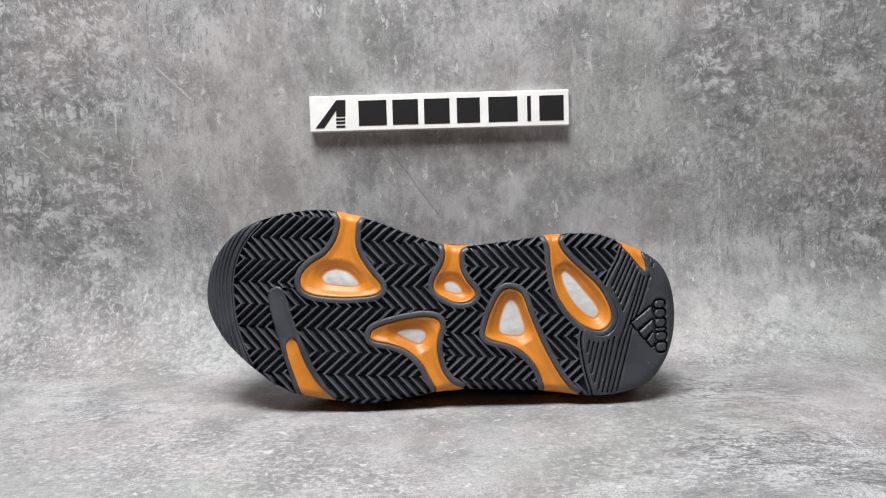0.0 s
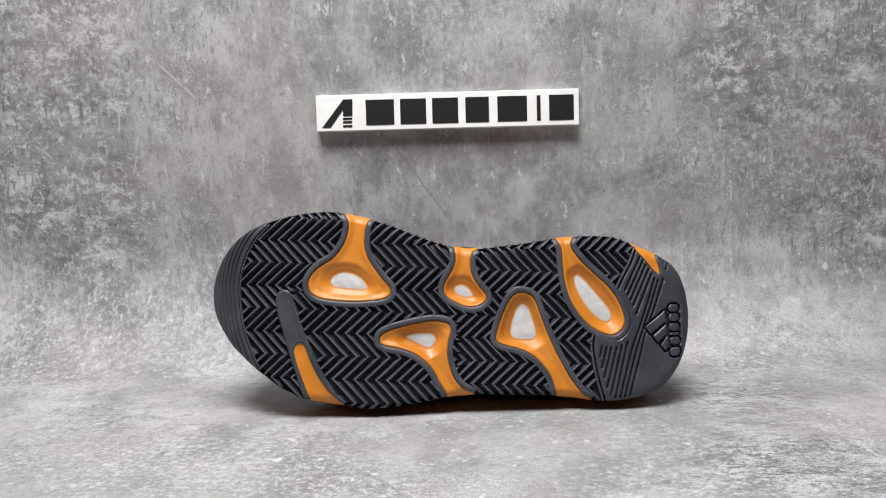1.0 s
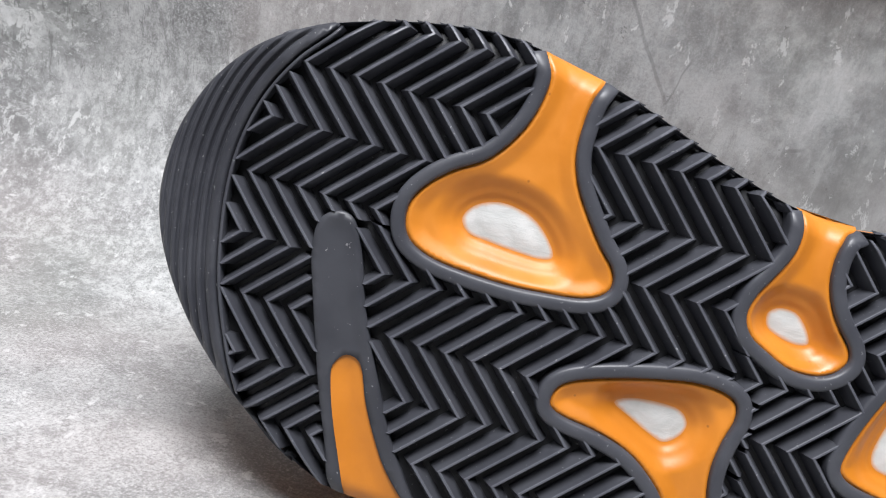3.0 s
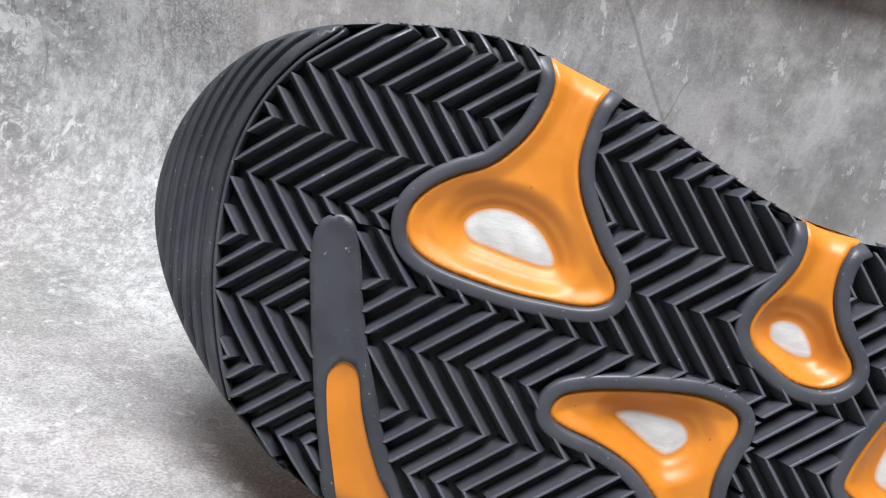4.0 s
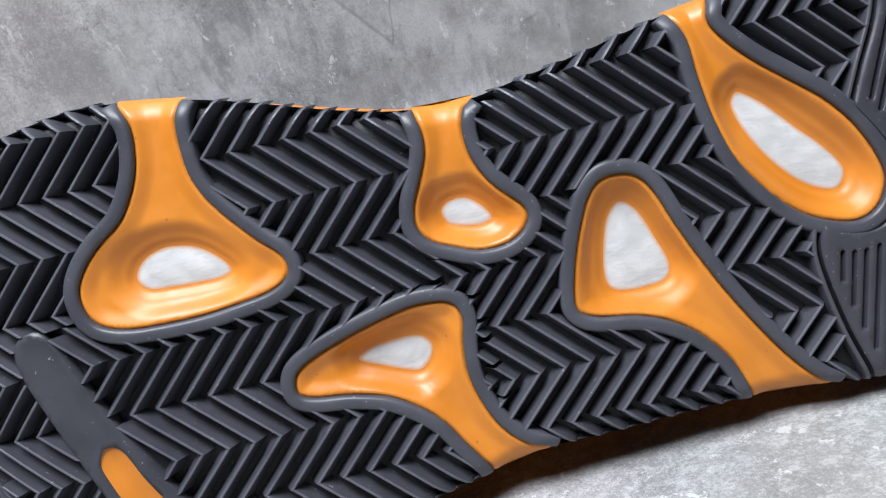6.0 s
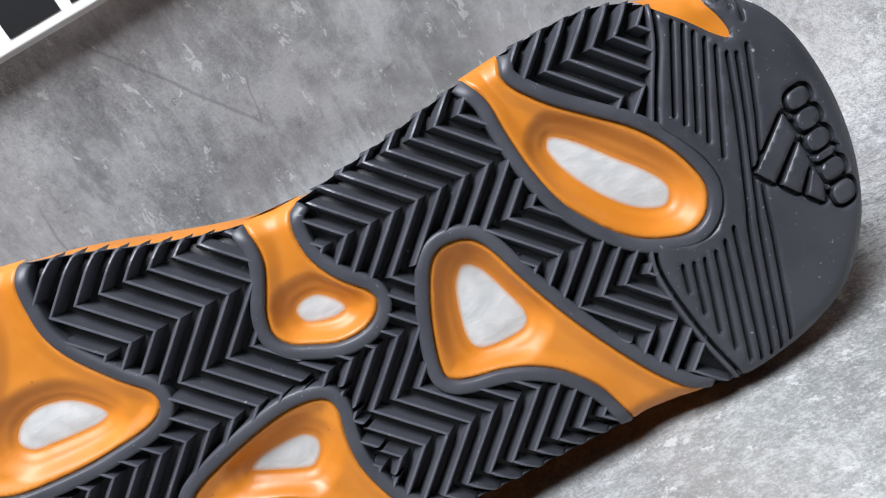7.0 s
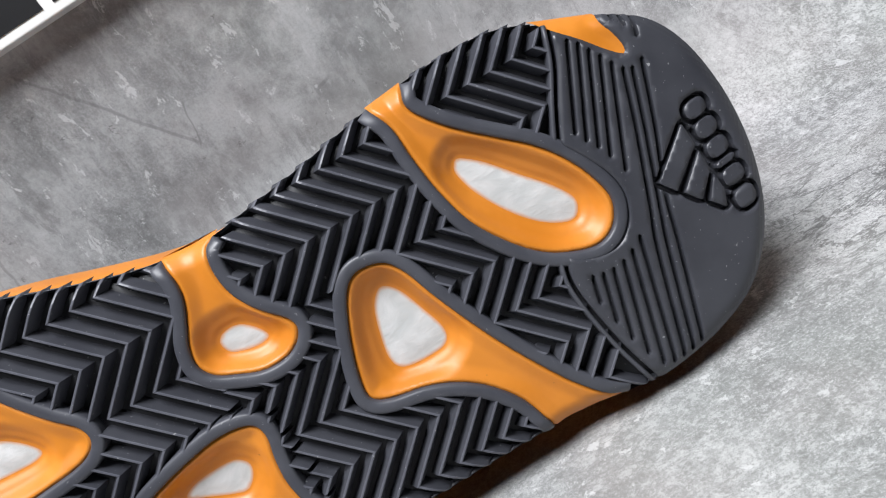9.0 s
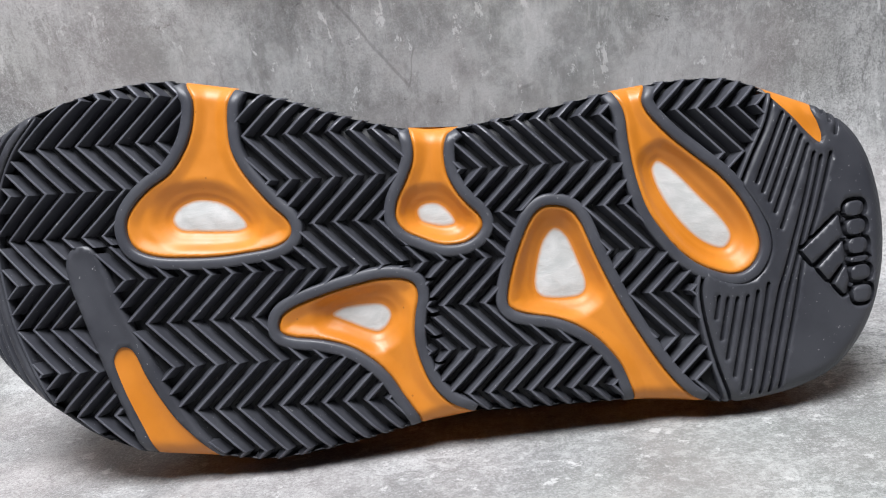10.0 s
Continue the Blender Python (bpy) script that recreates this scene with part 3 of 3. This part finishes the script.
BARS = [pairs("122.2,54.2 125.3,49.6 136.2,57.6 135.8,64.5"), pairs("127,48 130.2,43.6 136.4,49.6 136.2,55.6"), pairs("132,42 135.2,38 137,42.4 136.6,48")]


def rounded_block(cu, cv, ru, rv):
    a = np.linspace(0, 2 * math.pi, 29)[:-1]
    c, q = np.cos(a), np.sin(a)
    return np.stack([cu + ru * np.sign(c) * np.abs(c) ** 0.7, cv + rv * np.sign(q) * np.abs(q) ** 0.7 + 0.08 * ru * c], 1)


WORD = [rounded_block(141.4, v, 3.3, half) for v, half in ((65.9, 2.35), (59.8, 2.45), (53.6, 2.45), (49.1, 0.85), (44.6, 2.45), (37.6, 2.75))]
MARKS = [even(np.vstack([m, m[:1]]), 0.8)[:-1] for m in BARS + WORD]


def heel_height(uv):
    out = np.full(len(uv), 0.0)
    for g in GROOVES:
        out = np.minimum(out, -2.2 * (1 - smooth01((distance(uv, g) - 0.34) / 0.34)))
    for m in MARKS:
        d = np.where(inside(uv, m), 0.0, distance(uv, m, True))
        out = np.minimum(out, np.where(inside(uv, m), 0.0, -3.2 * smooth01(d / 0.22) * (1 - smooth01((d - 1.15) / 0.3))))
    for m in MARKS:
        out = np.where(inside(uv, m) | (distance(uv, m, True) < 0.02), 0.0, out)
    near = distance(uv, heel_seam)
    out = out - 0.35 * (1 - smooth01(near / 0.8))
    out = out - 0.9 * (1 - smooth01(distance(uv, wedge_line) / 1.2))
    ring = distance(uv, rim_e)
    return out + 0.25 * (1 - smooth01((ring - 3.0) / 4.0))


def offsets(line, amounts, closed=False):
    nxt, prv = (np.roll(line, -1, 0), np.roll(line, 1, 0)) if closed else (np.vstack([line[1:], line[-1:]]), np.vstack([line[:1], line[:-1]]))
    t = nxt - prv
    t /= np.linalg.norm(t, axis=1)[:, None] + 1e-9
    nrm = np.stack([-t[:, 1], t[:, 0]], 1)
    return [line + nrm * a for a in amounts]


def capsule(line, r):
    a, b = offsets(line, (r, -r))
    d0, d1 = line[0] - line[1], line[-1] - line[-2]
    return np.vstack([a, line[-1] + d1 / np.linalg.norm(d1) * r, b[::-1], line[0] + d0 / np.linalg.norm(d0) * r, a[:1]])


crease = []
for g in GROOVES:
    crease += [capsule(g, 0.34), capsule(g, 0.68)]
for m in MARKS:
    loop = np.vstack([m, m[:1]])
    crease.append(loop)
    area = np.sum(m[:, 0] * np.roll(m[:, 1], -1) - np.roll(m[:, 0], -1) * m[:, 1])
    for c in offsets(m, (-0.22, -1.15, -1.45) if area > 0 else (0.22, 1.15, 1.45), True):
        crease.append(np.vstack([c, c[:1]]))
co, fa = sheet(heel_poly, [wedge_line], crease, 1.5, heel_height, -5.0)
heel = part("heel_plate", co, fa, HEEL_RUBBER, shoe, "smooth dark grey rubber heel plate with engraved lines")
facing = Vector((0, -math.cos(LEAN), math.sin(LEAN)))
for face in heel.data.polygons:
    face.use_smooth = abs(face.normal.dot(facing)) > 0.85
co, fa = sheet(wedge_line, [], [], 1.3, lambda uv: -1.0 - 0.9 * smooth01(distance(uv, wedge_line) / 3.0))
part("window_foam", co, fa, ORANGE, shoe, "orange foam wedge at the heel's edge")

# rails of plain rubber along the heel seams
RAIL = [(1.05, -5.0), (1.1, -0.5), (1.3, -0.1), (1.65, 0.0), (2.1, -0.1), (2.4, -0.6), (2.5, -5.0)]
for line, side in ((up_in, 0), (low_in, 0)):
    mid = line[len(line) // 2]
    t = line[len(line) // 2 + 1] - mid
    left = np.array([-t[1], t[0]])
    co, fa = band(line, False, RAIL, 1 if left[0] < 0 else -1)
    part("seam_rail", co, fa, RIM_RUBBER, shoe)

# herringbone ribs
ROW0, ROW, SLOPE, RUN = 117.6, 14.78, 0.0635, 14.78
BLOCKS = {"toe": (-114.7, 6.5), "mid": (-40.3, 7.0), "rear": (27.6, 6.75), "patch": (92.6, 6.5)}
closed_windows = list(window_lines.values())


def block_of(u, v):
    if u > 74 and v > 76:
        return "patch"
    if u > 0 or (u > -8 and v > 62 and v < 72):
        return "rear"
    if (u < -72 and v > 84) or u < np.interp(v, [10, 50, 84], [-85, -100, -112]):
        return "toe"
    return "mid"


def rib_allowed(uv):
    ok = inside(uv, OUTLINE) | (distance(uv, OUTLINE, True) < 0.6)
    for w in closed_windows:
        ok &= ~inside(uv, w) & (distance(uv, w) > 2.6)
    ok &= ~inside(uv, strip_line) & ~inside(uv, slot_line) & (distance(uv, slot_line, True) > 1.2)
    ok &= ~(inside(uv, toe_poly)) & (distance(uv, seam_in) > 1.7)
    ok &= ~inside(uv, heel_poly) & (distance(uv, up_in) > 1.9) & (distance(uv, low_in) > 1.9)
    ok &= ~inside(uv, np.vstack([wedge_line])) & (distance(uv, wedge_line) > 0.6)
    return ok


RIB = [(-2.5, -4.75), (-1.05, -1.2), (-0.55, -0.2), (-0.33, 0.0), (0.27, 0.0), (0.48, -0.2), (0.95, -1.2), (2.3, -4.75)]


def rib(t0, t1, start, way, row, seed):
    """One straight bar of the herringbone, mitred along its row."""
    n = max(int((t1 - t0) / 0.9), 1)
    ts = np.linspace(t0, t1, n + 1)
    rows = []
    wob = random.Random(seed)
    lift = wob.uniform(-0.12, 0.04)
    for o, h in RIB:
        p = start + way * ts + o * wob.uniform(0.96, 1.05)
        q = ROW0 - row * ROW - ts
        u = p - SLOPE * (ROW0 - q)
        uv = np.stack([u, q - SLOPE * (u + 113)], 1)
        # the foot of a bar stays shallow where it runs out over the edge
        foot = np.maximum(np.full(len(ts), h + (lift if h > -2 else 0)), np.minimum(edge_depth(uv) - 5.6, 0.0))
        rows.append(on_sole(uv, foot))
    m = len(RIB)
    co = [rows[j][i] for i in range(n + 1) for j in range(m)]
    fa = [(i * m + j, i * m + j + 1, (i + 1) * m + j + 1, (i + 1) * m + j) for i in range(n) for j in range(m - 1)]
    fa += [tuple(reversed(range(m))), tuple(n * m + j for j in range(m))]
    return co, fa


bars = []
for row in range(-2, 9):
    for name, (anchor, pitch) in BLOCKS.items():
        for k in range(-40, 41):
            start = anchor + k * pitch + (0.0 if row % 2 == 0 else RUN)
            if -190 < start < 190:
                bars.append((row, name, start))
ts = np.linspace(0.02, ROW - 0.02, 60)
bar_uv = []
for row, name, start in bars:
    q = ROW0 - row * ROW - ts
    u = start + (1.0 if row % 2 == 0 else -1.0) * ts - SLOPE * (ROW0 - q)
    bar_uv.append(np.stack([u, q - SLOPE * (u + 113)], 1))
flat = np.concatenate(bar_uv)
near = (np.abs(flat[:, 0]) < 165) & (flat[:, 1] > 5) & (flat[:, 1] < 136)
fine = np.zeros(len(flat), bool)
fine[near] = rib_allowed(flat[near])
fine = fine.reshape(len(bars), len(ts))
made = 0
for (row, name, start), good, uv in zip(bars, fine, bar_uv):
    if not good.any():
        continue
    good = good & np.array([block_of(*p) == name for p in uv])
    i = 0
    while i < len(ts):
        if not good[i]:
            i += 1
            continue
        j = i
        while j + 1 < len(ts) and good[j + 1]:
            j += 1
        if ts[j] - ts[i] > 1.2:
            t0 = 0.0 if i == 0 else ts[i]
            t1 = ROW if j == len(ts) - 1 else ts[j]
            co, fa = rib(t0, t1, start, 1.0 if row % 2 == 0 else -1.0, row, made)
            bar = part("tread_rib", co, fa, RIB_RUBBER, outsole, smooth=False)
            # crest faces get the worn, lit tone; flanks keep the shaded one
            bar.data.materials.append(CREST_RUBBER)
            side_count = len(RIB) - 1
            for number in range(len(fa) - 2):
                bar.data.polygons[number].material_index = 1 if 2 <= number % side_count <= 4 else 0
            made += 1
        i = j + 1

# dark wall of the outsole round its edge, open where the foam runs out
open_here = inside(outline, wedge_line) | inside(outline, slot_line)
for w in window_lines.values():
    open_here |= inside(outline, w)
runs, run = [], []
start = next(i for i in range(len(outline)) if open_here[i])
for i in range(len(outline) + 1):
    j = (start + i) % len(outline)
    if open_here[j] or i == len(outline):
        if len(run) > 3:
            runs.append(np.array(run))
        run = []
    else:
        run.append(outline[j])
for line in runs:
    arch = line[:, 1].mean() > 100 and -45 < line[:, 0].mean() < 80
    # along the bottom it runs deeper, dark where the orange midsole is only shaded
    deep = -3.2 if arch else -12.0 if line[:, 1].mean() < 40 else -6.8
    co, fa = band(line, False, [(-0.5, -4.75), (-0.1, -3.0), (0.0, -1.2), (0.1, deep), (-0.8, deep - 0.3)], 1)
    part("edge_wall", co, fa, RIM_RUBBER, shoe)

# midsole and upper behind the sole
centre = np.array([0.0, 65.0])


def ring(grow, h, lift=0.0, low=0.0):
    base = even(np.vstack([OUTLINE, OUTLINE[:1]]), 4.0)[:-1]
    t = np.roll(base, -1, 0) - np.roll(base, 1, 0)
    t /= np.linalg.norm(t, axis=1)[:, None]
    nrm = np.stack([-t[:, 1], t[:, 0]], 1)
    if np.mean(np.sum(nrm * (base - centre), 1)) < 0:
        nrm = -nrm
    arch = np.exp(-((base[:, 0] + 14) / 34) ** 2) * (base[:, 1] > 65)
    under = np.clip((30 - base[:, 1]) / 20, 0, 1)
    uv = base + nrm * (grow + lift * arch + low * under)[:, None]
    u, v = base[:, 0], uv[:, 1]
    drop = 14.1 * (np.clip(-110 - u, 0, None) / 50) ** 2 + 5.4 * (np.clip(u - 90, 0, None) / 70) ** 2
    out = (h(u) if callable(h) else h) - drop
    y = SOLE_Y + (YAW * u + v * math.sin(LEAN) - out * math.cos(LEAN)) / 1000
    z = np.maximum((v * math.cos(LEAN) + out * math.sin(LEAN)) / 1000, 0.0006)
    return np.stack([uv[:, 0] / 1000, y, z], 1) - BASE


def lofted(rings):
    n = len(rings[0])
    co = [p for r in rings for p in r]
    fa = [(i * n + j, i * n + (j + 1) % n, (i + 1) * n + (j + 1) % n, (i + 1) * n + j) for i in range(len(rings) - 1) for j in range(n)]
    fa.append(tuple(reversed(range(n))))
    fa.append(tuple((len(rings) - 1) * n + j for j in range(n)))
    return co, fa


co, fa = lofted([ring(-5.0, -9.4), ring(-1.8, -7.6, 0, -3.0), ring(-0.8, -8.0, 0.3, -5.0), ring(-0.5, -10.0, 0.8, -6.0), ring(-0.4, -15, 1.3, -6.0), ring(-0.2, -22, 1.8, -4.0), ring(0.0, -30, 1.4, 1.5), ring(-1.0, -36, 0.5, 5.5)])
part("midsole", co, fa, ORANGE, shoe, "orange foam midsole")


def tall(share):
    return lambda u: -34 - share * (28 + 55 * smooth01((u + 110) / 110) - 4 * smooth01((u - 90) / 60))


co, fa = lofted([ring(-3.0, tall(0.0), 0, 6.0), ring(-3.5, tall(0.25), 0, 9.0), ring(-7, tall(0.5), 0, 6.0), ring(-14, tall(0.75)), ring(-22, tall(0.93)), ring(-29, tall(1.0))])
part("upper", co, fa, UPPER, shoe, "dark textile upper turned to the wall")
